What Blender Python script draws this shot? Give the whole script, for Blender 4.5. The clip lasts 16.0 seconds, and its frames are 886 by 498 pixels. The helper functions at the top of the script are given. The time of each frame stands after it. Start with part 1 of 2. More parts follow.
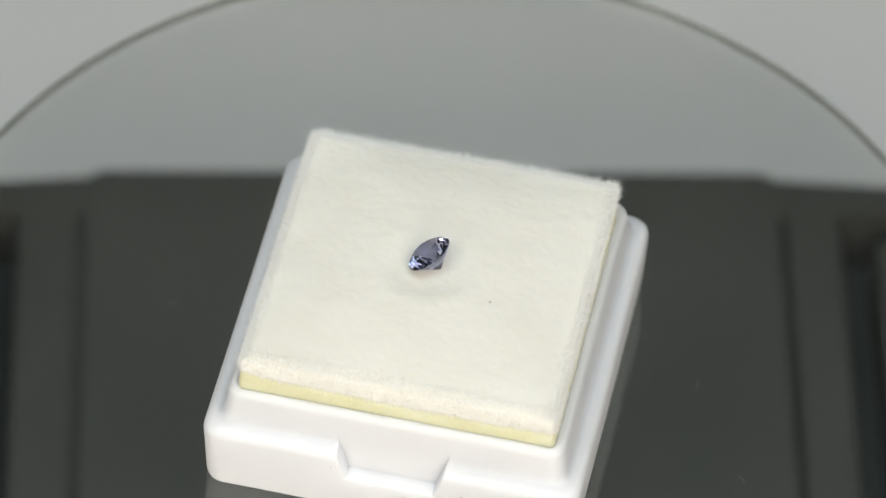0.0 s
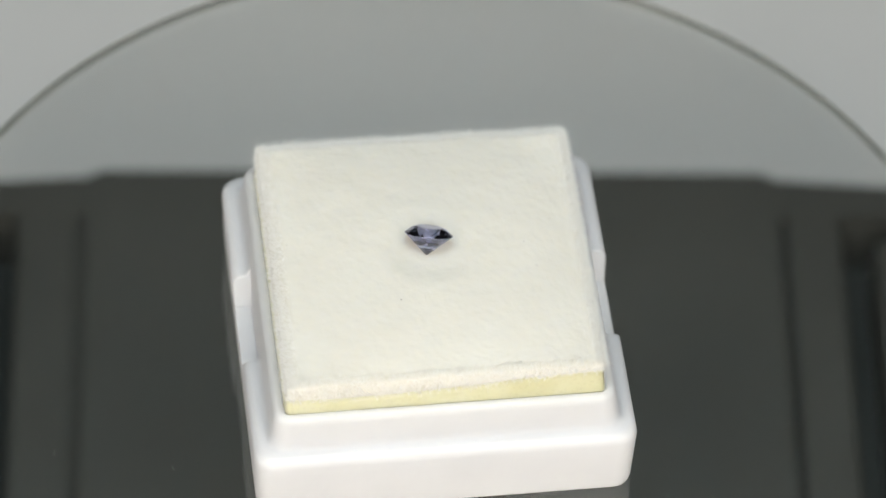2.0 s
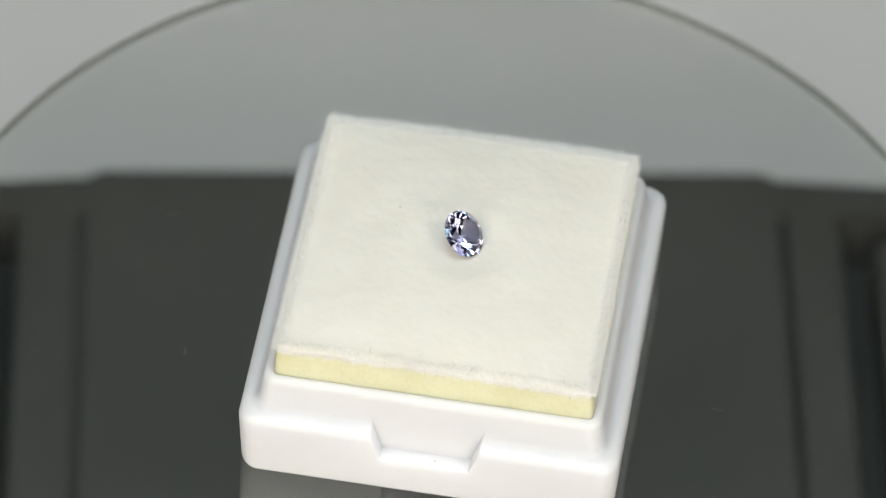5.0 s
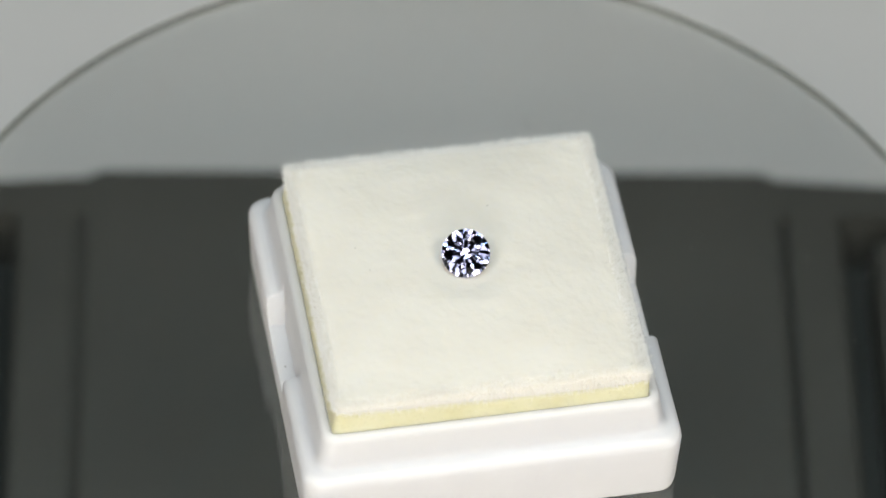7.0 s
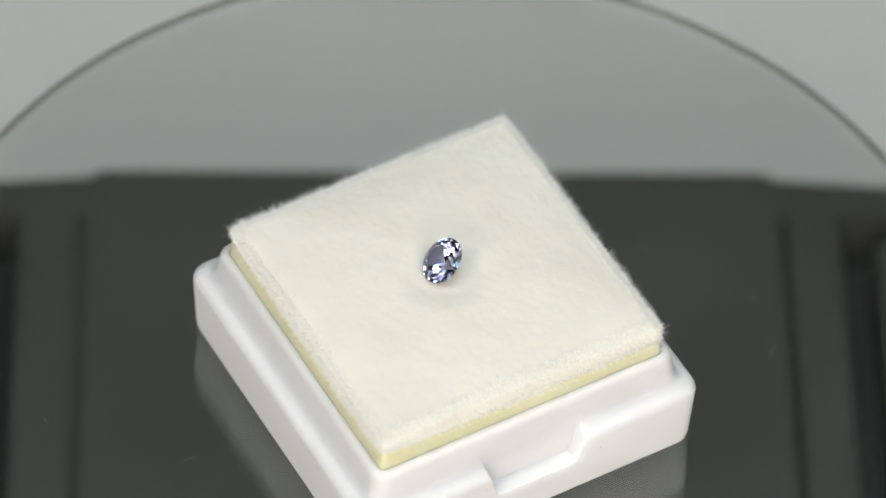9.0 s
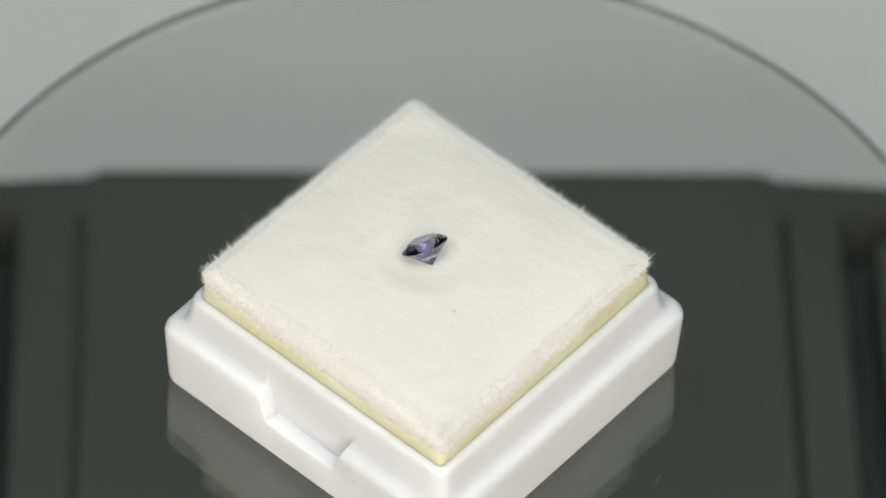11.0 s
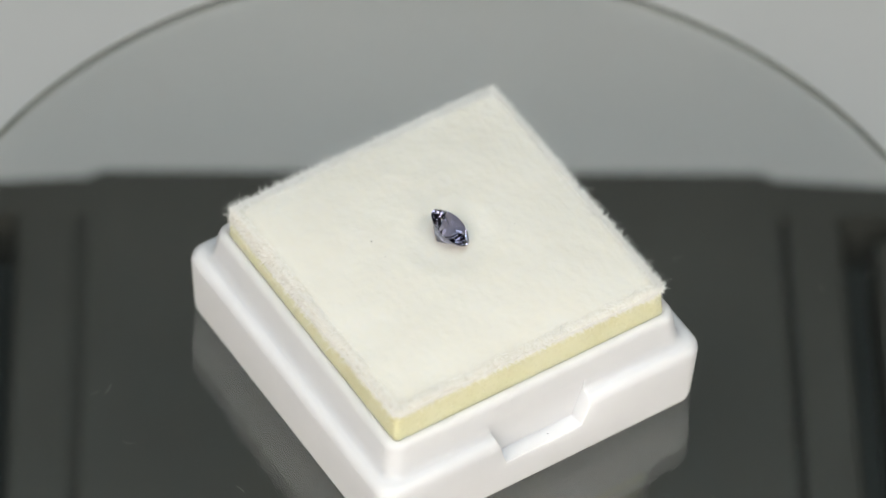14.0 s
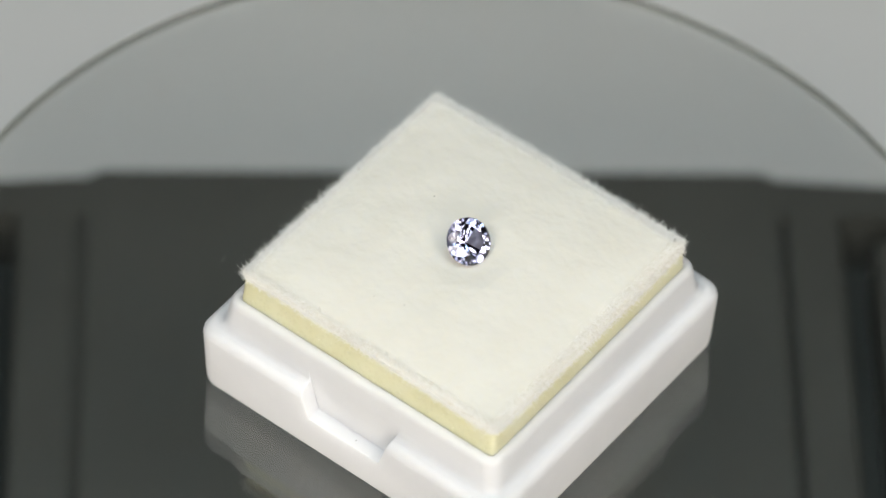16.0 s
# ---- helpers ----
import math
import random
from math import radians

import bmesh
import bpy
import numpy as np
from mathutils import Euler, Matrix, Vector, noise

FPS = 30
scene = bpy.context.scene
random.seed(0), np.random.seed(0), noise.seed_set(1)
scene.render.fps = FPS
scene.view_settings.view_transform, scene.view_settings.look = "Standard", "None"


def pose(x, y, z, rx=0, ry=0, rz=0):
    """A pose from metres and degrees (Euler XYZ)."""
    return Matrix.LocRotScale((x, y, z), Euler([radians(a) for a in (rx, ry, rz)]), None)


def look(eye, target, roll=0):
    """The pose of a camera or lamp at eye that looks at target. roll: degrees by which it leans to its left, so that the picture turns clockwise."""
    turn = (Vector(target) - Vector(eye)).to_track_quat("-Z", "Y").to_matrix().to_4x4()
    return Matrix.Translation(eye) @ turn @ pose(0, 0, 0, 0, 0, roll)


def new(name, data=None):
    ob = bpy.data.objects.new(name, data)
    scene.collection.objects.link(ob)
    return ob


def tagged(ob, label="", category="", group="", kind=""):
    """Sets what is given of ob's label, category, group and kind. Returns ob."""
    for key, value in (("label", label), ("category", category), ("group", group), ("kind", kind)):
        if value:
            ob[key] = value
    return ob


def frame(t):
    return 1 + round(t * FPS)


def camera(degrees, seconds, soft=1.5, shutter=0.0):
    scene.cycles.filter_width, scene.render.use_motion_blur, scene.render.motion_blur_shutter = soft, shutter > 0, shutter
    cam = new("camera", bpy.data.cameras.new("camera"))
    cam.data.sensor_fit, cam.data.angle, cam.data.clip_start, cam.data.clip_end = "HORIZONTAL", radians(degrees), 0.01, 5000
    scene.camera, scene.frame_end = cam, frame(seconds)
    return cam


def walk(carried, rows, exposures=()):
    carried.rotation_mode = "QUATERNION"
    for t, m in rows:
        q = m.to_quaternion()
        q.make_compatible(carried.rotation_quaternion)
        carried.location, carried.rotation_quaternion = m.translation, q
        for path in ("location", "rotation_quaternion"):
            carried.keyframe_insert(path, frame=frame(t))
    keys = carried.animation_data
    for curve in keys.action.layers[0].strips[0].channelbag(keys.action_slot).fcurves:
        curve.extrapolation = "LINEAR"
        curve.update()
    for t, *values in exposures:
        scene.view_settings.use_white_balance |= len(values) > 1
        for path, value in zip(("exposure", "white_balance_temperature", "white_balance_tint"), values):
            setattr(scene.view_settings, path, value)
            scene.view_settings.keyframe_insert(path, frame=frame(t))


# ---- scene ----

MM = 0.001

# ---- camera ----
EYE, TARGET, ROLL = (0.0, -0.27776, 0.33887), (-0.00029, 0.00177, 0.01213), 2.59
cam = camera(9.5, 16.0, soft=1.5)
cam.data.dof.use_dof = True
cam.data.dof.focus_distance = 0.4265
cam.data.dof.aperture_fstop = 25.0
walk(cam, [(0.0, look(EYE, TARGET, ROLL)), (16.0, look(EYE, TARGET, ROLL))],
     exposures=[(0.0, 0.0), (16.0, 0.0)])

# ---- light ----
world = bpy.data.worlds.new("dim_room")
world.use_nodes = True
world.node_tree.nodes["Background"].inputs[0].default_value = (0.95, 0.97, 1.0, 1)
world.node_tree.nodes["Background"].inputs[1].default_value = 0.04
scene.world = world


def panel_light(name, eye, target, sx, sy, watts, colour):
    data = bpy.data.lights.new(name, "AREA")
    data.shape, data.size, data.size_y, data.energy = "RECTANGLE", sx, sy, watts
    data.color = colour
    ob = new(name, data)
    ob.matrix_world = look(eye, target)
    return ob


PAD_SPOT = (0.0, 0.0, 0.012)
# a ring of small lamps round the lens, and a wide panel overhead, all unseen and assumed
RING_AT, RING_R = Vector((0.0, -0.30, 0.345)), 0.25
axis = (Vector(PAD_SPOT) - RING_AT).normalized()
across = Vector((1, 0, 0))
upward = across.cross(axis).normalized()
for k in range(6):
    a = (k + 0.5) * math.pi / 3
    eye = RING_AT + across * RING_R * math.cos(a) + upward * RING_R * math.sin(a)
    # the top lamp's cyan tone is added only to give the gem pale blue facets
    tone = (0.62, 0.95, 1.14) if math.sin(a) > 0.9 else (1.070, 0.975, 0.858)
    panel_light("ring_lamp", eye, PAD_SPOT, 0.150, 0.165, 0.615, tone)
# inner circle of weak lamps, made up to brighten the facets of the gem
for k in range(5):
    a = (k + 0.2) * 2 * math.pi / 5
    eye = RING_AT + across * 0.115 * math.cos(a) + upward * 0.115 * math.sin(a)
    panel_light("ring_lamp", eye, PAD_SPOT, 0.060, 0.060, 0.030, (0.985, 0.98, 0.97))
panel_light("panel_lamp", (0.0, 0.05, 0.60), PAD_SPOT, 0.40, 0.26, 0.55, (0.985, 0.98, 0.945))

# ---- turning ----
PERIOD = 10.1863
TURN = -360.0 / PERIOD


def turning(rest):
    """Rows of a steady turn about the spindle, with the thing at its pose rest at the start."""
    return [(0.25 * i, pose(0, 0, 0, 0, 0, TURN * 0.25 * i) @ rest) for i in range(65)]


# ---- materials ----
def nodes_of(name):
    m = bpy.data.materials.new(name)
    m.use_nodes = True
    nt = m.node_tree
    return m, nt, nt.nodes["Principled BSDF"]


def noise_node(nt, scale, detail=4.0, rough=0.55):
    co = nt.nodes.new("ShaderNodeTexCoord")
    n = nt.nodes.new("ShaderNodeTexNoise")
    n.inputs["Scale"].default_value = scale
    n.inputs["Detail"].default_value = detail
    n.inputs["Roughness"].default_value = rough
    nt.links.new(co.outputs["Object"], n.inputs["Vector"])
    return n


def ramp(nt, fac, stops):
    r = nt.nodes.new("ShaderNodeValToRGB")
    while len(r.color_ramp.elements) < len(stops):
        r.color_ramp.elements.new(0.5)
    for e, (p, c) in zip(r.color_ramp.elements, stops):
        e.position, e.color = p, (*c, 1)
    nt.links.new(fac, r.inputs[0])
    return r.outputs[0]


def add_bump(nt, bsdf, height, strength, distance):
    b = nt.nodes.new("ShaderNodeBump")
    b.inputs["Strength"].default_value = strength
    b.inputs["Distance"].default_value = distance
    nt.links.new(height, b.inputs["Height"])
    nt.links.new(b.outputs[0], bsdf.inputs["Normal"])


def grained(name, dark, light, scale, rough, bump_scale, bump, distance, spec=0.5, metal=0.0):
    m, nt, b = nodes_of(name)
    n = noise_node(nt, scale)
    nt.links.new(ramp(nt, n.outputs["Fac"], [(0.3, dark), (0.7, light)]), b.inputs["Base Color"])
    b.inputs["Roughness"].default_value = rough
    b.inputs["Metallic"].default_value = metal
    b.inputs["Specular IOR Level"].default_value = spec
    n2 = noise_node(nt, bump_scale, 3.0)
    add_bump(nt, b, n2.outputs["Fac"], bump, distance)
    return m


white_plastic = grained("white_plastic", (0.672, 0.680, 0.706), (0.698, 0.705, 0.730), 260, 0.42, 900, 0.05, 0.0002)
plastic = white_plastic.node_tree.nodes["Principled BSDF"]
plastic.inputs["Subsurface Weight"].default_value = 0.85
plastic.inputs["Subsurface Radius"].default_value = (0.0024, 0.0024, 0.0025)
plastic.inputs["Subsurface Scale"].default_value = 1.0
flock_mat = grained("cream_flock", (0.715, 0.698, 0.635), (0.745, 0.736, 0.682), 170, 1.0, 2300, 0.24, 0.00011, 0.05)
flock_mat.node_tree.nodes['Principled BSDF'].inputs['Subsurface Weight'].default_value = 0.4
flock_mat.node_tree.nodes['Principled BSDF'].inputs['Subsurface Radius'].default_value = (0.0012, 0.0011, 0.0009)
flock_mat.node_tree.nodes['Principled BSDF'].inputs['Subsurface Scale'].default_value = 1.0
fibre_mat = grained("flock_fibre", (0.90, 0.892, 0.858), (0.935, 0.93, 0.905), 190, 0.9, 900, 0.0, 0.0001, 0.1)


def let_light_through(m, share):
    """Mixes a translucent share into a material, for thin fibres."""
    nt = m.node_tree
    b, out = nt.nodes["Principled BSDF"], nt.nodes["Material Output"]
    tr, mix = nt.nodes.new("ShaderNodeBsdfTranslucent"), nt.nodes.new("ShaderNodeMixShader")
    tr.inputs[0].default_value = (0.97, 0.97, 0.96, 1)
    mix.inputs[0].default_value = share
    nt.links.new(b.outputs[0], mix.inputs[1])
    nt.links.new(tr.outputs[0], mix.inputs[2])
    nt.links.new(mix.outputs[0], out.inputs[0])


let_light_through(fibre_mat, 0.14)
black_plastic = grained("black_plastic", (0.049, 0.051, 0.047), (0.063, 0.065, 0.060), 45, 0.42, 1800, 0.15, 0.0002, 0.4)
black_hub = grained("black_rubber", (0.012, 0.012, 0.012), (0.02, 0.02, 0.02), 200, 0.6, 900, 0.2, 0.0002, 0.3)
floor_mat = grained("pale_backdrop", (0.62, 0.625, 0.62), (0.68, 0.685, 0.68), 9, 0.7, 400, 0.06, 0.0004, 0.2)
wall_mat = grained("grey_paint", (0.09, 0.09, 0.095), (0.12, 0.12, 0.125), 14, 0.8, 900, 0.1, 0.0005, 0.2)
speck_mat = grained("dark_speck", (0.05, 0.04, 0.03), (0.10, 0.08, 0.06), 900, 0.8, 900, 0.0, 0.0001, 0.2)
glint_mat = grained("pale_grain", (0.86, 0.84, 0.66), (0.92, 0.91, 0.80), 900, 0.12, 900, 0.0, 0.0001, 0.8)
lint_mat = grained("pale_lint", (0.12, 0.13, 0.12), (0.19, 0.20, 0.18), 900, 0.9, 900, 0.0, 0.0001, 0.1)


def edge_material():
    """Ground glass: half frosted, half see-through."""
    m = glass_material("ground_glass_edge", (0.86, 0.89, 0.86), 1.5, 0.3)
    nt = m.node_tree
    glass = [n for n in nt.nodes if n.type == "BSDF_GLASS"][0]
    dif, mix = nt.nodes.new("ShaderNodeBsdfDiffuse"), nt.nodes.new("ShaderNodeMixShader")
    dif.inputs[0].default_value = (0.15, 0.155, 0.15, 1)
    mix.inputs[0].default_value = 0.5
    nt.links.new(glass.outputs[0], mix.inputs[1])
    nt.links.new(dif.outputs[0], mix.inputs[2])
    nt.links.new(mix.outputs[0], nt.nodes["Material Output"].inputs[0])
    return m


def foam_material():
    m, nt, b = nodes_of("yellow_foam")
    n = noise_node(nt, 260, 3.0)
    v = nt.nodes.new("ShaderNodeTexVoronoi")
    v.inputs["Scale"].default_value = 2600
    co = nt.nodes.new("ShaderNodeTexCoord")
    nt.links.new(co.outputs["Object"], v.inputs["Vector"])
    base = ramp(nt, n.outputs["Fac"], [(0.3, (0.67, 0.655, 0.42)), (0.7, (0.735, 0.73, 0.52))])
    pores = ramp(nt, v.outputs["Distance"], [(0.0, (0.88, 0.87, 0.82)), (0.45, (1, 1, 1))])
    mix = nt.nodes.new("ShaderNodeMix")
    mix.data_type, mix.blend_type = "RGBA", "MULTIPLY"
    mix.inputs[0].default_value = 0.6
    nt.links.new(base, mix.inputs[6])
    nt.links.new(pores, mix.inputs[7])
    nt.links.new(mix.outputs[2], b.inputs["Base Color"])
    b.inputs["Roughness"].default_value = 0.85
    b.inputs["Specular IOR Level"].default_value = 0.2
    add_bump(nt, b, v.outputs["Distance"], 0.2, 0.0001)
    b.inputs["Subsurface Weight"].default_value = 0.6
    b.inputs["Subsurface Radius"].default_value = (0.0012, 0.0011, 0.0008)
    b.inputs["Subsurface Scale"].default_value = 1.0
    return m


foam_mat = foam_material()


def glass_material(name, colour, ior, rough=0.0):
    m = bpy.data.materials.new(name)
    m.use_nodes = True
    nt = m.node_tree
    g = nt.nodes.new("ShaderNodeBsdfGlass")
    g.inputs["Color"].default_value = (*colour, 1)
    g.inputs["IOR"].default_value = ior
    g.inputs["Roughness"].default_value = rough
    nt.links.new(g.outputs[0], nt.nodes["Material Output"].inputs[0])
    return m


disc_glass = glass_material("clear_glass", (0.96, 0.968, 0.96), 1.75)
ground_edge = edge_material()
gem_glass = glass_material("violet_gem", (0.805, 0.812, 0.905), 1.76)


# ---- builders ----
def mesh_of(name, bm, material, smooth=False):
    me = bpy.data.meshes.new(name)
    bmesh.ops.recalc_face_normals(bm, faces=bm.faces)
    bm.to_mesh(me)
    bm.free()
    if material:
        me.materials.append(material)
    if smooth:
        for p in me.polygons:
            p.use_smooth = True
    return me


def part(name, bm, material, parent, label="", smooth=False):
    ob = new(name, mesh_of(name, bm, material, smooth))
    ob.parent = parent
    return tagged(ob, label)


def thing(name, label, category, group="", kind=""):
    return tagged(new(name), label, category, group, kind)


def box_bm(x0, x1, y0, y1, z0, z1, bevel=0.0, segments=2):
    bm = bmesh.new()
    bmesh.ops.create_cube(bm, size=1.0)
    for v in bm.verts:
        v.co = Vector((x0 if v.co.x < 0 else x1, y0 if v.co.y < 0 else y1, z0 if v.co.z < 0 else z1))
    if bevel:
        bmesh.ops.bevel(bm, geom=bm.edges[:], offset=bevel, segments=segments, profile=0.5, affect="EDGES")
    return bm


def lathe(profile, steps=96):
    """A turned body from (radius, height) pairs."""
    bm = bmesh.new()
    rings = []
    for r, z in profile:
        rings.append([bm.verts.new((r * math.cos(2 * math.pi * i / steps), r * math.sin(2 * math.pi * i / steps), z)) for i in range(steps)])
    for a, b in zip(rings, rings[1:]):
        for i in range(steps):
            j = (i + 1) % steps
            bm.faces.new((a[i], a[j], b[j], b[i]))
    bm.faces.new(rings[0][::-1])
    bm.faces.new(rings[-1])
    return bm


def rounded_ring(half, radius, z, n=6):
    """Corner points of a rounded square, counter-clockwise."""
    pts = []
    for k, (sx, sy) in enumerate(((1, 1), (-1, 1), (-1, -1), (1, -1))):
        for i in range(n + 1):
            a = math.radians(90 * k + 90 * i / n)
            pts.append((sx * (half - radius) + radius * math.cos(a), sy * (half - radius) + radius * math.sin(a), z))
    return pts


def loft(rings, cap_start=True, cap_end=True):
    bm = bmesh.new()
    rows = [[bm.verts.new(p) for p in ring] for ring in rings]
    n = len(rows[0])
    for a, b in zip(rows, rows[1:]):
        for i in range(n):
            j = (i + 1) % n
            bm.faces.new((a[i], a[j], b[j], b[i]))
    if cap_start:
        bm.faces.new(rows[0][::-1])
    if cap_end:
        bm.faces.new(rows[-1])
    return bm


# ---- room ----
FLOOR_Z = -0.080


def room():
    w, y0, y1, top, th = 1.3, -1.3, 1.3, 1.6, 0.02
    specs = (("floor", -w, w, y0, y1, FLOOR_Z - th, FLOOR_Z, floor_mat, "pale grey matt backdrop sheet under the stand"),
             ("wall_north", -w, w, y1, y1 + th, FLOOR_Z - th, top, wall_mat, "plain dark grey wall behind the backdrop"),
             ("wall_south", -w, w, y0 - th, y0, FLOOR_Z - th, top, wall_mat, "plain dark grey wall"),
             ("wall_west", -w - th, -w, y0 - th, y1 + th, FLOOR_Z - th, top, wall_mat, "plain dark grey side wall"),
             ("wall_east", w, w + th, y0 - th, y1 + th, FLOOR_Z - th, top, wall_mat, "plain dark grey side wall"),
             ("ceiling", -w - th, w + th, y0 - th, y1 + th, top, top + th, wall_mat, "plain dark grey ceiling"))
    for name, a, b, c, d, e, f, mat, label in specs:
        ob = new(name, mesh_of(name, box_bm(a, b, c, d, e, f), mat))
        tagged(ob, label, name.split("_")[0], kind="structure")


# ---- black stand under the disc ----
STAND_TOP = -0.050


def slab_with_end(x0, x1, y0, y1, z0, z1, r):
    """A slab whose far corners are rounded by r, with softened upper edges."""
    def outline(inset, z):
        pts = [(x1 - inset, y0 + inset, z)]
        for i in range(7):
            a = math.radians(15 * i)
            pts.append((x1 - r + (r - inset) * math.cos(a), y1 - r + (r - inset) * math.sin(a), z))
        for i in range(7):
            a = math.radians(90 + 15 * i)
            pts.append((x0 + r + (r - inset) * math.cos(a), y1 - r + (r - inset) * math.sin(a), z))
        pts.append((x0 + inset, y0 + inset, z))
        return pts
    e = 0.0006
    return loft([outline(0, z0), outline(0, z1 - e), outline(0.3 * e, z1 - 0.3 * e), outline(e, z1)])


def stand():
    t = thing("turntable_stand", "black moulded plastic stand with ribbed sides under the glass disc", "stand")
    t.matrix_world = pose(0, 0, STAND_TOP, 0, 0, 3.1)
    floor = FLOOR_Z - STAND_TOP
    part("body", slab_with_end(-0.0560, 0.0600, -0.075, 0.0598, floor, -0.0080, 0.004), black_plastic, t)
    part("top_plate", slab_with_end(-0.0318, 0.0353, -0.072, 0.0640, floor + 0.002, 0.0, 0.0020), black_plastic, t)
    for xs in ((-0.0310, -0.0562), (0.0345, 0.0602)):
        bm = bmesh.new()
        foot, brow = [], []
        for x, y in ((xs[0], 0.0585), (xs[1], 0.0585), (xs[1], 0.0612), (xs[0] * 0.5 + xs[1] * 0.5, 0.0621), (xs[0], 0.0630)):
            foot.append(bm.verts.new((x, y, floor + 0.001)))
            brow.append(bm.verts.new((x, y, -0.0002)))
        bm.faces.new(foot[::-1])
        bm.faces.new(brow)
        for i in range(5):
            bm.faces.new((foot[i], foot[(i + 1) % 5], brow[(i + 1) % 5], brow[i]))
        part("shoulder", bm, black_plastic, t)
    for x0, x1, y0, y1, z in ((-0.0382, -0.0323, -0.070, 0.0600, -0.0004), (0.0358, 0.0410, -0.070, 0.0600, -0.0004),
                              (-0.0422, -0.0404, -0.070, 0.0560, -0.0004), (0.0442, 0.0462, -0.070, 0.0560, -0.0004),
                              (-0.0555, -0.0423, 0.0500, 0.0600, -0.0005), (0.0464, 0.0595, 0.0500, 0.0600, -0.0005),
                              (-0.0555, -0.0440, -0.070, 0.0480, -0.0008), (0.0486, 0.0595, -0.070, 0.0480, -0.0008)):
        part("side_rib", slab_with_end(x0, x1, y0, y1, floor + 0.002, z, 0.0008), black_plastic, t)
    part("groove_bed", box_bm(-0.0340, -0.0310, -0.069, 0.0600, floor + 0.003, -0.0011), black_plastic, t)
    part("groove_bed", box_bm(0.0345, 0.0370, -0.069, 0.0600, floor + 0.003, -0.0020), black_plastic, t)
    part("motor_housing", lathe([(0.016, -0.004), (0.016, 0.004), (0.0145, 0.0055), (0.006, 0.006)], 48), black_plastic, t)
    return t


# ---- glass disc ----
DISC_R = 0.04504
DISC_Z = -0.00014


def disc():
    t = thing("turntable_disc", "round clear glass turntable disc with a few lint specks", "turntable")
    e = 0.00035
    # the plate sits a hair off the spindle's axis
    off = Vector((math.cos(radians(219)), math.sin(radians(219)), 0)) * 0.00016
    bm = lathe([(DISC_R - e, -0.0022), (DISC_R, -0.0022 + e), (DISC_R, -e), (DISC_R - e, 0.0)], 256)
    bmesh.ops.translate(bm, vec=off, verts=bm.verts[:])
    plate = part("glass_plate", bm, disc_glass, t, "clear glass plate with a ground edge")
    plate.data.materials.append(ground_edge)
    for p in plate.data.polygons:
        p.material_index = 1 if len(p.vertices) == 4 else 0
    plate.visible_shadow = False
    part("spindle", lathe([(0.0045, STAND_TOP + 0.0062), (0.0045, -0.006), (0.0075, -0.0045), (0.0075, -0.00235)], 48), black_hub, t, "black rubber-topped spindle")
    rng = random.Random(5)
    spots = [(-33.7, -12.4, 0), (17.6, -10.2, 0), (10.8, -26.9, 0), (23.6, -16.6, 1), (24.2, -10.4, 1), (-15.5, 25.7, 0), (0.8, -33.0, 1), (4.3, -24.1, 1),
             (10.8, -28.4, 1), (-34.5, -9.0, 0), (22.7, -15.9, 1), (27.5, -13.5, 0), (21.1, -0.7, 1), (-7.5, -26.1, 0), (-8.9, -33.3, 1), (-29.2, 14.9, 1),
             (-29.2, 13.4, 0), (12.0, 22.4, 0), (21.0, -17.5, 0)]
    for _ in range(30):
        r, a = 23.0 + 19.0 * rng.random(), rng.random() * 2 * math.pi
        spots.append((r * math.cos(a), r * math.sin(a), 2 if rng.random() < 0.85 else 1))
    for x0, y0, k in spots:
        bm = bmesh.new()
        if k == 1:
            # a short curled thread
            bend, n, wdt = rng.uniform(-2.5, 2.5), 7, rng.uniform(0.00002, 0.00004)
            length = rng.uniform(0.0005, 0.0014)
            x = y = 0.0
            d = rng.random() * 6.28
            left, right = [], []
            for i in range(n):
                nx, ny = -math.sin(d), math.cos(d)
                left.append(bm.verts.new((x + nx * wdt, y + ny * wdt, 0.00003 * (i % 2))))
                right.append(bm.verts.new((x - nx * wdt, y - ny * wdt, 0.00003 * (i % 2))))
                x, y, d = x + math.cos(d) * length / n, y + math.sin(d) * length / n, d + bend / n
            for i in range(n - 1):
                bm.faces.new((left[i], left[i + 1], right[i + 1], right[i]))
        else:
            bmesh.ops.create_icosphere(bm, subdivisions=1, radius=rng.uniform(0.00005, 0.00008) if k == 0 else rng.uniform(0.00002, 0.00004))
            for v in bm.verts:
                v.co.z *= 0.5
                v.co *= rng.uniform(0.7, 1.3)
        ob = part("lint", bm, lint_mat, t)
        ob.location = (x0 * MM, y0 * MM, 0.00005)
    return t


# ---- gem box ----
PAD_REST = pose(-1.09 * MM, -1.12 * MM, 0.00004, 0, 0, 169.5)
BOX_REST = PAD_REST @ pose(-0.03 * MM, 0.05 * MM, 0)
LEDGE_Z = 3.6 * MM


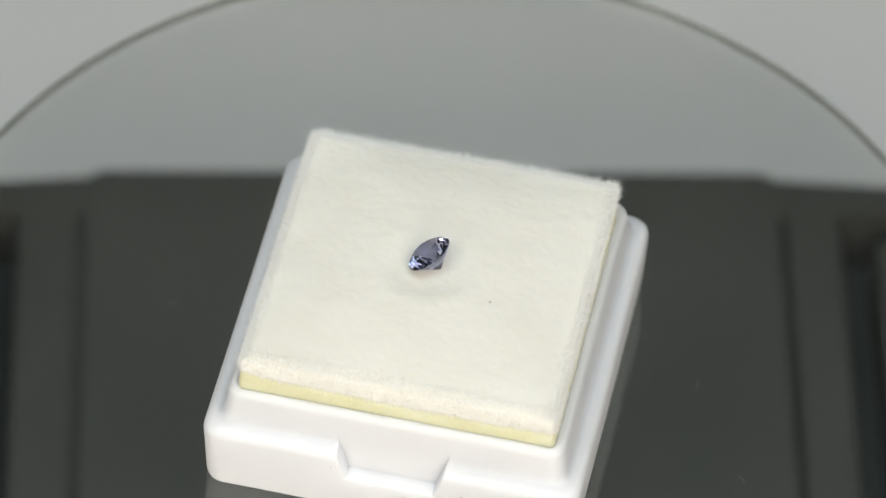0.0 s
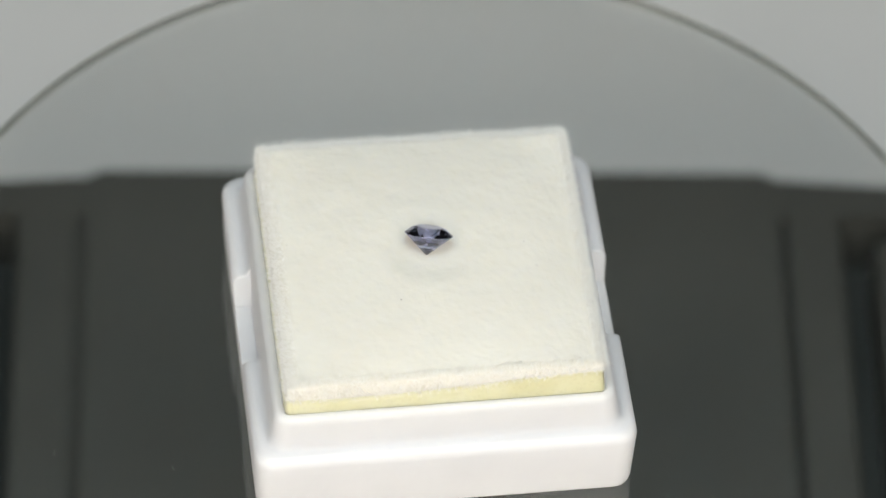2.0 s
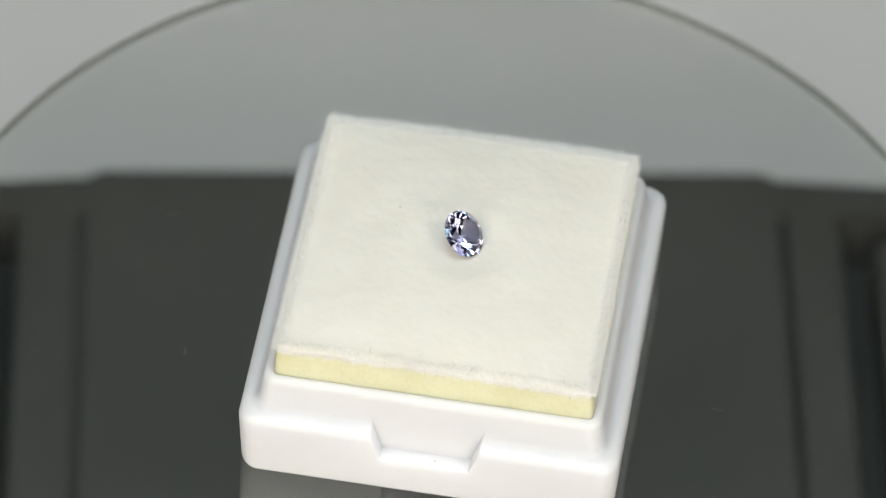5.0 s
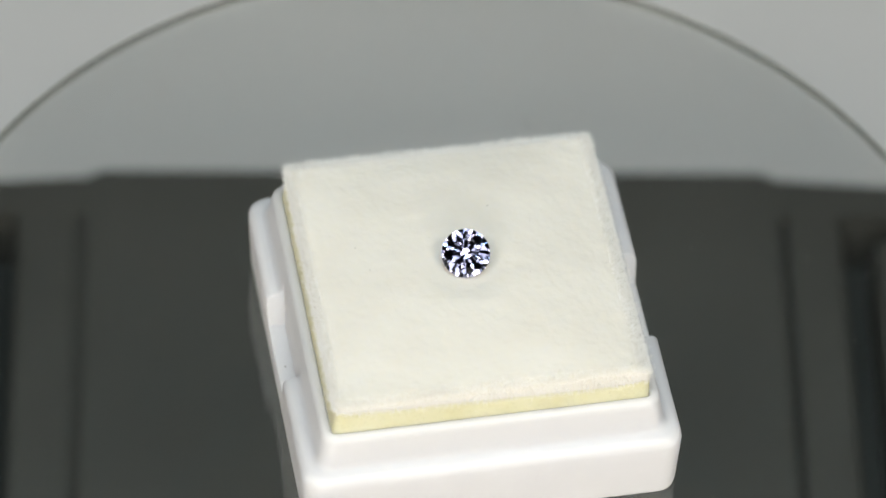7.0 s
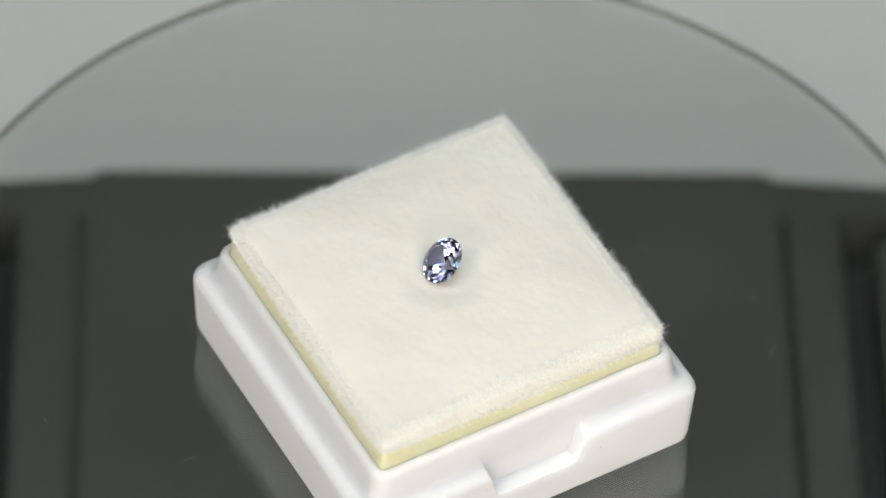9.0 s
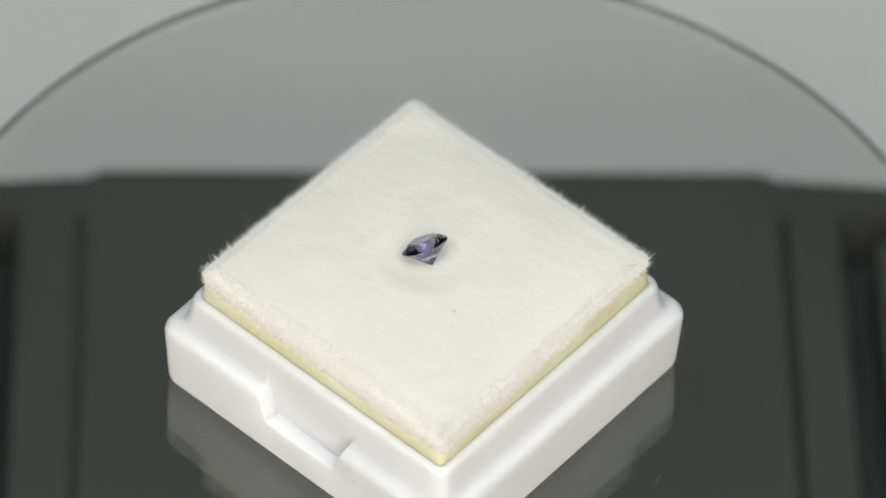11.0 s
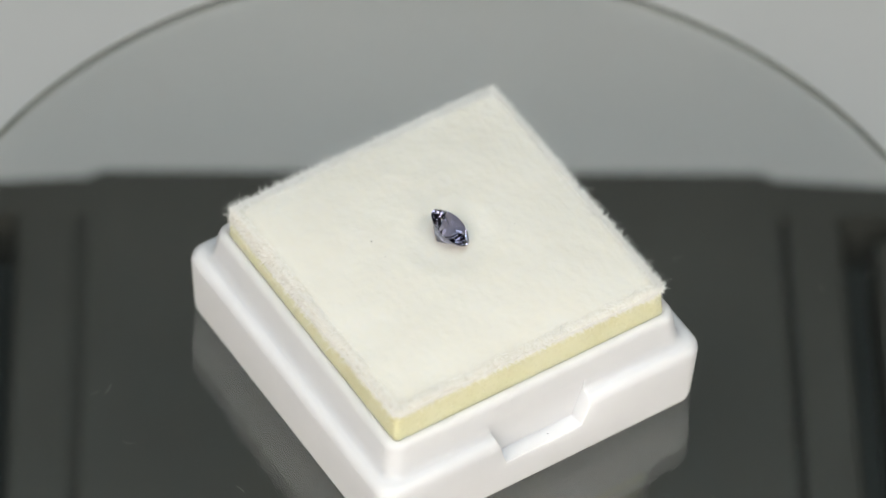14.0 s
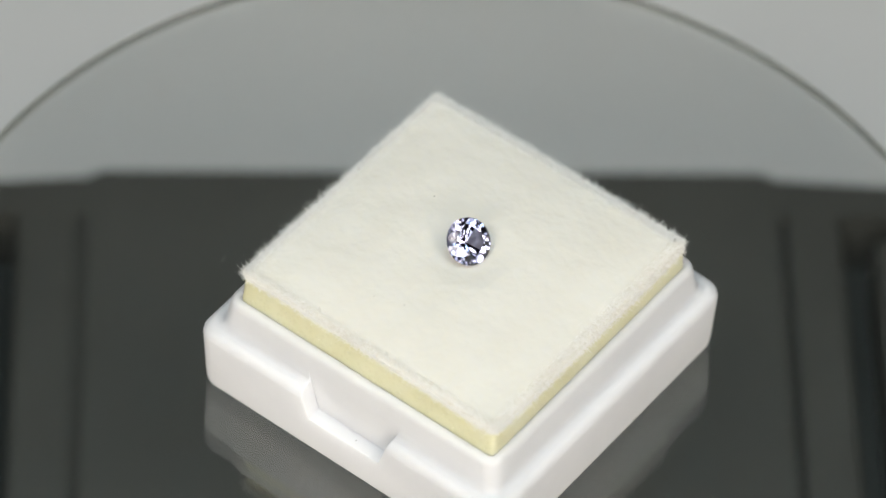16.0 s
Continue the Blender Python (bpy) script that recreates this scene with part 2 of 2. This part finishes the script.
def gem_box():
    t = thing("gem_box", "small square white plastic gemstone box base without its lid", "box")
    def outline(half, z, rad):
        return [(x * MM, y * MM, z * MM) for x, y, _ in rounded_ring(half, rad, 0, 8)]
    # one moulding: side wall, ledge, coved foot of the rim, rim and well
    prof = [(14.93, -0.14), (15.13, -0.02), (15.20, 0.4), (15.39, 5.6), (15.33, 5.98), (15.16, 6.28), (14.90, 6.45), (14.66, 6.5),
            (14.46, 6.52), (14.27, 6.61), (14.10, 6.80), (13.98, 7.12), (13.89, 7.6), (13.72, 8.95), (13.65, 9.30), (13.48, 9.55),
            (13.24, 9.65), (12.98, 9.63), (12.86, 9.5), (12.5, 9.0), (12.0, 6.5)]
    shell = part("base", loft([outline(h, z, 1.55 if h > 14.7 else 1.3 if h > 13.2 else 0.4) for h, z in prof]), white_plastic, t,
                 "stepped white base with a raised rim and two thumb notches", smooth=True)
    # thumb notches with slanted ends on two opposite sides
    cutters = []
    for sy in (1, -1):
        c = bmesh.new()
        vs = []
        for z, w in ((3.6, 3.60), (7.6, 4.71)):
            for x, y in ((-w, 13.9), (w, 13.9), (w, 16.5), (-w, 16.5)):
                vs.append(c.verts.new(((x - 0.12) * MM, sy * y * MM, z * MM)))
        for f in ((3, 2, 1, 0), (4, 5, 6, 7), (0, 1, 5, 4), (1, 2, 6, 5), (2, 3, 7, 6), (3, 0, 4, 7)):
            c.faces.new([vs[i] for i in f])
        cutters.append(mesh_of("notch_cut", c, None))
    for me in cutters:
        ob = new("notch_cut", me)
        mod = shell.modifiers.new("notch", "BOOLEAN")
        mod.operation, mod.object, mod.solver = "DIFFERENCE", ob, "EXACT"
        bpy.context.view_layer.update()
        done = bpy.data.meshes.new_from_object(shell.evaluated_get(bpy.context.evaluated_depsgraph_get()))
        shell.modifiers.clear()
        shell.data = done
        bpy.data.objects.remove(ob)
    bm = bmesh.new()
    bm.from_mesh(shell.data)
    sharp = [e for e in bm.edges if len(e.link_faces) == 2 and e.calc_face_angle(0) > 0.7
             and LEDGE_Z - 1e-5 < min(v.co.z for v in e.verts) and max(v.co.z for v in e.verts) < 6.9 * MM]
    bmesh.ops.bevel(bm, geom=sharp, offset=0.32 * MM, segments=3, profile=0.5, affect="EDGES", clamp_overlap=True)
    bm.to_mesh(shell.data)
    bm.free()
    for p in shell.data.polygons:
        p.use_smooth = True
    shell.data.set_sharp_from_angle(angle=radians(38))
    for x, y, z, size in ((0.7, -14.6, 3.63, 0.055), (-6.0, 15.36, 4.2, 0.035), (4.6, 15.38, 4.9, 0.03)):
        bm = bmesh.new()
        bmesh.ops.create_icosphere(bm, subdivisions=1, radius=size * MM)
        ob = part("dirt_speck", bm, speck_mat, t)
        ob.location = (x * MM, y * MM, z * MM)
    return t


# ---- flocked foam pad ----
PAD_HALF = 12.76
GEM_SPOT, GEM_BED = (0.29, 0.03), 13.46


def softened(u, v, power):
    """Divisor that rounds the corners of the square -1..1."""
    return max(1.0, (abs(u) ** power + abs(v) ** power) ** (1 / power))


def pad_xy(u, v):
    """The cap's plan: a little narrower along one side, so that the foam shows there."""
    r = softened(u, v, 64)
    return u / r * PAD_HALF, v / r * (PAD_HALF - 0.10) + 0.10


def corner_mix(u, v, front, right, back, left):
    """Blends the values at the four corners (-,-), (+,-), (+,+), (-,+) over -1..1."""
    a, b = (1 + u) / 2, (1 + v) / 2
    return front * (1 - a) * (1 - b) + right * a * (1 - b) + back * a * b + left * (1 - a) * b


def pad_top(u, v):
    base = corner_mix(u, v, 12.90, 12.60, 12.90, 12.72)
    dome = 0.95 * (1 - abs(u) ** 2.6) * (1 - abs(v) ** 2.6)
    wave = 0.10 * noise.noise((u * 2.2, v * 2.2, 3.1)) + 0.05 * noise.noise((u * 7, v * 7, 8.1))
    z = base + dome + wave
    # level where the gem lies
    d = math.hypot(u * PAD_HALF - GEM_SPOT[0], v * PAD_HALF - GEM_SPOT[1])
    k = min(1.0, max(0.0, (4.5 - d) / 2.6))
    k = k * k * (3 - 2 * k)
    return z * (1 - k) + GEM_BED * k


def edge_drop(u, v):
    """How far the cap falls off near its four sides, which are rounded by different amounts."""
    low = 0.0
    for d, r in ((1 - u, 0.9), (1 + u, 0.6), (1 - v, 1.0), (1 + v, 0.5)):
        d *= PAD_HALF
        if d < r:
            low = max(low, (r - math.sqrt(max(0.0, r * r - (r - d) ** 2))) * min(1.0, 0.95 / r))
    return 0.6 * low


def pad_seam(u, v):
    base = corner_mix(u, v, 12.2, 11.75, 10.95, 10.85)
    if u > 0.9:
        base += 0.20 - 0.30 * (1 - v * v)
    if u < -0.9:
        base -= 0.35 * (1 - v * v)
    if v > 0.9:
        base += 0.25 * (1 + u) / 2 - 0.20 * (1 - u * u)
    if v < -0.9:
        base += 0.25 * (1 - u * u)
    return base + 0.16 * noise.noise((u * 3.1, v * 3.1, 1.7)) + 0.05 * noise.noise((u * 11, v * 11, 5.2))


def pad():
    t = thing("foam_pad", "square cream flocked pad on yellow foam inside the box", "pad")
    # foam core
    n = 40
    ring = []
    for k in range(4):
        for i in range(n):
            s = math.sin((-1 + 2 * i / n) * math.pi / 2)
            ring.append(((s, -1), (1, s), (-s, 1), (-1, -s))[k])
    rows = []
    for level in range(5):
        row = []
        for u, v in ring:
            top = pad_seam(u, v) + 0.12
            z = 6.55 + (top - 6.55) * (level / 4) ** 0.5
            h = 12.92 - 0.17 * max(0.0, z - 9.3) / 2.7 + 0.05 * noise.noise((u * 9, v * 9, z * 1.5))
            lean = 0.12 * (level / 4) ** 0.5
            r = softened(u, v, 48)
            row.append((u / r * h * MM, (v / r * (h - lean) + lean) * MM, z * MM))
        rows.append(row)
    part("foam_core", loft(rows), foam_mat, t, "pale yellow open-cell foam", smooth=True)
    # tiny glinting grains in the foam
    rg = np.random.default_rng(11)
    gv, gf = [], []
    octa = np.array([(1, 0, 0), (-1, 0, 0), (0, 1, 0), (0, -1, 0), (0, 0, 1), (0, 0, -1)], float)
    for _ in range(90):
        s, k = rg.uniform(-0.98, 0.98), rg.integers(4)
        u, v = ((s, -1), (1, s), (-s, 1), (-1, -s))[k]
        c = np.array([u * 12.86, v * 12.86, rg.uniform(9.7, pad_seam(u, v) - 0.1)])
        b0 = len(gv)
        gv.extend(tuple((c + o * rg.uniform(0.03, 0.07)) * MM) for o in octa)
        gf.extend((b0 + i, b0 + j, b0 + m) for i, j, m in ((0, 2, 4), (2, 1, 4), (1, 3, 4), (3, 0, 4), (2, 0, 5), (1, 2, 5), (3, 1, 5), (0, 3, 5)))
    me = bpy.data.meshes.new("glitter")
    me.from_pydata(gv, [], gf)
    me.materials.append(glint_mat)
    gl = new("glitter", me)
    gl.parent = t
    tagged(gl, "tiny pale glinting grains in the foam", kind="stuff")
    # flocked cap: skirt, rounded edge and gently domed top
    g = 170
    bm = bmesh.new()
    grid = [[None] * (g + 1) for _ in range(g + 1)]
    for i in range(g + 1):
        for j in range(g + 1):
            u, v = -1 + 2 * i / g, -1 + 2 * j / g
            u, v = math.sin(u * math.pi / 2) * 0.45 + u * 0.55, math.sin(v * math.pi / 2) * 0.45 + v * 0.55
            jit = 0.020 * noise.noise((u * 18, v * 18, 2.2)) + 0.015 * noise.noise((u * 50, v * 50, 4.4)) - 0.07
            px, py = pad_xy(u, v)
            grid[i][j] = bm.verts.new((px * MM, py * MM, (pad_top(u, v) - edge_drop(u, v) + jit) * MM))
    for i in range(g):
        for j in range(g):
            bm.faces.new((grid[i][j], grid[i + 1][j], grid[i + 1][j + 1], grid[i][j + 1]))
    cap_at = [[vert.co.copy() for vert in row] for row in grid]
    loop = [(i, 0) for i in range(g)] + [(g, j) for j in range(g)] + [(g - i, g) for i in range(g)] + [(0, g - j) for j in range(g)]
    skirt = []
    for i, j in loop:
        c = grid[i][j].co / MM
        u, v = c.x / PAD_HALF, (c.y - 0.10) / (PAD_HALF - 0.10)
        z = min(pad_seam(u, v) + 0.06 * noise.noise((u * 40, v * 40, 6.0)), c.z - 0.05)
        skirt.append(bm.verts.new((c.x * MM, c.y * MM, z * MM)))
    m = len(loop)
    for k in range(m):
        a, b = loop[k], loop[(k + 1) % m]
        bm.faces.new((grid[a[0]][a[1]], skirt[k], skirt[(k + 1) % m], grid[b[0]][b[1]]))
    part("flock_cap", bm, flock_mat, t, "cream velvety flock layer", smooth=True)
    # the pile: short upright fibres, raised towards the cut edges of the cap
    rng = np.random.default_rng(7)
    pos = np.array([[tuple(vert) for vert in row] for row in cap_at])
    count = 9000
    fi, fj = rng.uniform(0, g, count), g * 0.085 * rng.uniform(0, 1, count) ** 1.4
    spot = rng.integers(0, 4, count)
    fj = np.where(spot % 2 == 0, fj, g - fj)
    fi, fj = np.where(spot < 2, fi, fj), np.where(spot < 2, fj, fi)
    i, j = np.minimum(fi.astype(int), g - 1), np.minimum(fj.astype(int), g - 1)
    wi, wj = (fi - i)[:, None], (fj - j)[:, None]
    root = pos[i, j] * (1 - wi) * (1 - wj) + pos[i + 1, j] * wi * (1 - wj) + pos[i, j + 1] * (1 - wi) * wj + pos[i + 1, j + 1] * wi * wj
    along = pos[i + 1, j] - pos[i, j]
    slope = np.cross(along, pos[i, j + 1] - pos[i, j])
    slope /= np.linalg.norm(slope, axis=1)[:, None]
    away = np.where((spot < 2)[:, None], (0.0, 1.0, 0.0), (1.0, 0.0, 0.0)) * np.where(spot % 2 == 0, -1.0, 1.0)[:, None]
    d = slope + 0.7 * away + rng.normal(size=(count, 3)) * 0.30
    d /= np.linalg.norm(d, axis=1)[:, None]
    border = np.minimum(np.minimum(fi, g - fi), np.minimum(fj, g - fj)) / (0.085 * g)
    long = rng.uniform(0.14, 0.34, count) * (1 - 0.75 * border) + 0.03
    side = np.stack([-d[:, 1], d[:, 0], np.zeros(count)], 1) + rng.normal(size=(count, 3)) * 0.08
    side /= np.linalg.norm(side, axis=1)[:, None]
    side *= (rng.uniform(0.010, 0.018, count) * MM * np.where(np.cross(side, d)[:, 2] < 0, -1.0, 1.0))[:, None]
    tip = root + d * (long * MM)[:, None]
    tri = np.stack([root - side, root + side, tip], 1).reshape(-1, 3)
    verts = [tuple(p) for p in tri]
    faces = [(3 * k, 3 * k + 1, 3 * k + 2) for k in range(count)]
    near = slope * 1.0 + np.array([0, 0, 1.5])
    near /= np.linalg.norm(near, axis=1)[:, None]
    shade = [tuple(p) for p in np.repeat(near, 3, axis=0)]

    # longer fibres that stand out along the four edges
    def fibre(p, d, length, width, lean=(0, 0, 1)):
        d = d / np.linalg.norm(d)
        side = np.cross((0, 0, 1.0), d) + rng.normal(size=3) * 0.12
        side /= np.linalg.norm(side) + 1e-9
        bend = rng.normal(size=3) * 0.25 * length
        if np.cross(side, d)[2] < 0:
            side = -side
        lean = np.array(lean, float)
        shade.extend([tuple(lean / np.linalg.norm(lean))] * 5)
        k = len(verts)
        verts.extend(tuple(q) for q in (p - side * width, p + side * width, p + d * length * 0.55 + side * width * 0.8 + bend * 0.3,
                                        p + d * length * 0.55 - side * width * 0.8 + bend * 0.3, p + d * length + bend))
        faces.extend([(k, k + 1, k + 2, k + 3), (k + 3, k + 2, k + 4)])

    for _ in range(27000):
        s, k = rng.uniform(-1, 1), rng.integers(4)
        u, v = ((s, -1), (1, s), (-s, 1), (-1, -s))[k]
        out = np.array([(0, -1, 0), (1, 0, 0), (0, 1, 0), (-1, 0, 0)][k], float)
        depth = rng.uniform(0, 1) ** 2.0 * (1.2 if k == 2 else 0.75)
        inner = (u - out[0] * depth / PAD_HALF, v - out[1] * depth / PAD_HALF)
        p = np.array([*pad_xy(*inner), pad_top(*inner) - edge_drop(*inner) - 0.08])
        rise = rng.uniform(0.05, 0.95)
        if depth < 0.16:
            fall = rng.uniform(0, 1)
            p[2] -= fall * max(0.1, p[2] - pad_seam(u, v) - 0.05)
            rise -= 0.75 * fall
        d = out * rng.uniform(0.7, 1.2) + np.array([0, 0, rise]) + rng.normal(size=3) * 0.33
        length = rng.uniform(0.18, 0.52)
        if rng.random() < 0.16:
            # stray hairs reach past the rest
            length, depth = rng.uniform(0.5, 0.85), 0.0
            d = out * rng.uniform(0.5, 1.1) + np.array([0, 0, rng.uniform(0.3, 1.0)]) + rng.normal(size=3) * 0.35
        fibre(p * MM, d, length * MM, rng.uniform(0.010, 0.018) * MM, out * 0.05 + np.array([0, 0, 1.0]))
    me = bpy.data.meshes.new("flock_fuzz")
    me.from_pydata(verts, [], faces)
    me.materials.append(fibre_mat)
    for p in me.polygons:
        p.use_smooth = True
    me.normals_split_custom_set_from_vertices(shade)
    ob = new("flock_fuzz", me)
    ob.parent = t
    tagged(ob, "fine white flock fibres standing off the pad", kind="stuff")
    # specks of dirt
    r2 = random.Random(3)
    for x, y, size in ((-5.35, 2.85, 0.075), (-2.65, -8.4, 0.045), (5.5, -1.54, 0.04), (2.1, 5.0, 0.04), (-0.14, -7.65, 0.04), (1.6, 11.3, 0.045), (-5.3, 0.9, 0.04), (-2.7, -2.4, 0.035), (-3.3, 6.0, 0.03)):
        u, v = x / PAD_HALF, y / PAD_HALF
        bm = bmesh.new()
        bmesh.ops.create_icosphere(bm, subdivisions=1, radius=0.8 * size * MM)
        for vert in bm.verts:
            vert.co *= r2.uniform(0.6, 1.2)
        s = part("dirt_speck", bm, speck_mat, t)
        s.location = (u * PAD_HALF * MM, v * PAD_HALF * MM, (pad_top(u, v) + 0.06) * MM)
    return t


# ---- gemstone ----
GEM_R = 1.95 * MM
GEM_REST = pose(-1.38 * MM, -1.10 * MM, 14.80 * MM, 0, 0, 155.6) @ pose(0, 0, 0, 0, 40, 0) @ pose(0, 0, 0, 0, 0, 9)


def facet_planes():
    """Facets of a round brilliant of radius 1, as (normal, distance) pairs."""
    crown, pav, table, gird = math.tan(radians(34)), math.tan(radians(41)), 0.57, 0.035
    c = math.cos(math.pi / 8)
    rs, rl = 0.79, 0.25

    def at(r, a, z):
        return Vector((r * math.cos(a), r * math.sin(a), z))

    def plane(p, q, r):
        n = (q - p).cross(r - p).normalized()
        n = n if n.dot(p) > 0 else -n
        return n, n.dot(p)

    top = gird + (1 - table) * crown
    cuts = [(Vector((0, 0, 1)), top)]
    for i in range(8):
        a, b = i * math.pi / 4, (i + 0.5) * math.pi / 4
        star = at(rs, b, gird + (1 - rs * c) * crown)
        low = at(rl, b, -(1 - rl * c) * pav)
        cuts.append(plane(at(1, a, gird), at(table, a, top), at(1, a, gird) + at(1, a + math.pi / 2, 0)))
        cuts.append(plane(at(table, a, top), at(table, a + math.pi / 4, top), star))
        cuts.append(plane(at(1, a, 0), at(0, a, -pav), at(1, a, 0) + at(1, a + math.pi / 2, 0)))
        for e in (a, a + math.pi / 4):
            cuts.append(plane(at(1, e, gird), at(1, b, gird), star))
            cuts.append(plane(at(1, e, 0), at(1, b, 0), low))
    for i in range(48):
        a = (i + 0.5) * math.pi / 24
        cuts.append((at(1, a, 0), math.cos(math.pi / 48)))
    return cuts


def gemstone():
    rng = random.Random(21)
    bm = bmesh.new()
    bmesh.ops.create_cube(bm, size=4.0)
    for n, far in facet_planes():
        # each facet is ground a fraction of a degree off its true angle
        n = (n + Vector((rng.uniform(-1, 1), rng.uniform(-1, 1), rng.uniform(-1, 1))) * 0.004).normalized()
        cut = bmesh.ops.bisect_plane(bm, geom=bm.verts[:] + bm.edges[:] + bm.faces[:], dist=1e-6,
                                     plane_co=n * far, plane_no=n, clear_outer=True)
        rim = [e for e in cut["geom_cut"] if isinstance(e, bmesh.types.BMEdge)]
        if len(rim) > 2:
            bmesh.ops.edgeloop_fill(bm, edges=rim)
    bmesh.ops.scale(bm, vec=(GEM_R, GEM_R, GEM_R), verts=bm.verts[:])
    ob = new("gemstone", mesh_of("gemstone", bm, gem_glass))
    return tagged(ob, "round brilliant-cut violet-blue gemstone lying tilted on the pad", "gemstone")


room()
stand()
disc_ob = disc()
box_ob = gem_box()
pad_ob = pad()
gem_ob = gemstone()


def motions():
    walk(disc_ob, turning(pose(0, 0, DISC_Z)))
    walk(box_ob, turning(BOX_REST))
    walk(pad_ob, turning(PAD_REST))
    walk(gem_ob, turning(GEM_REST))


motions()
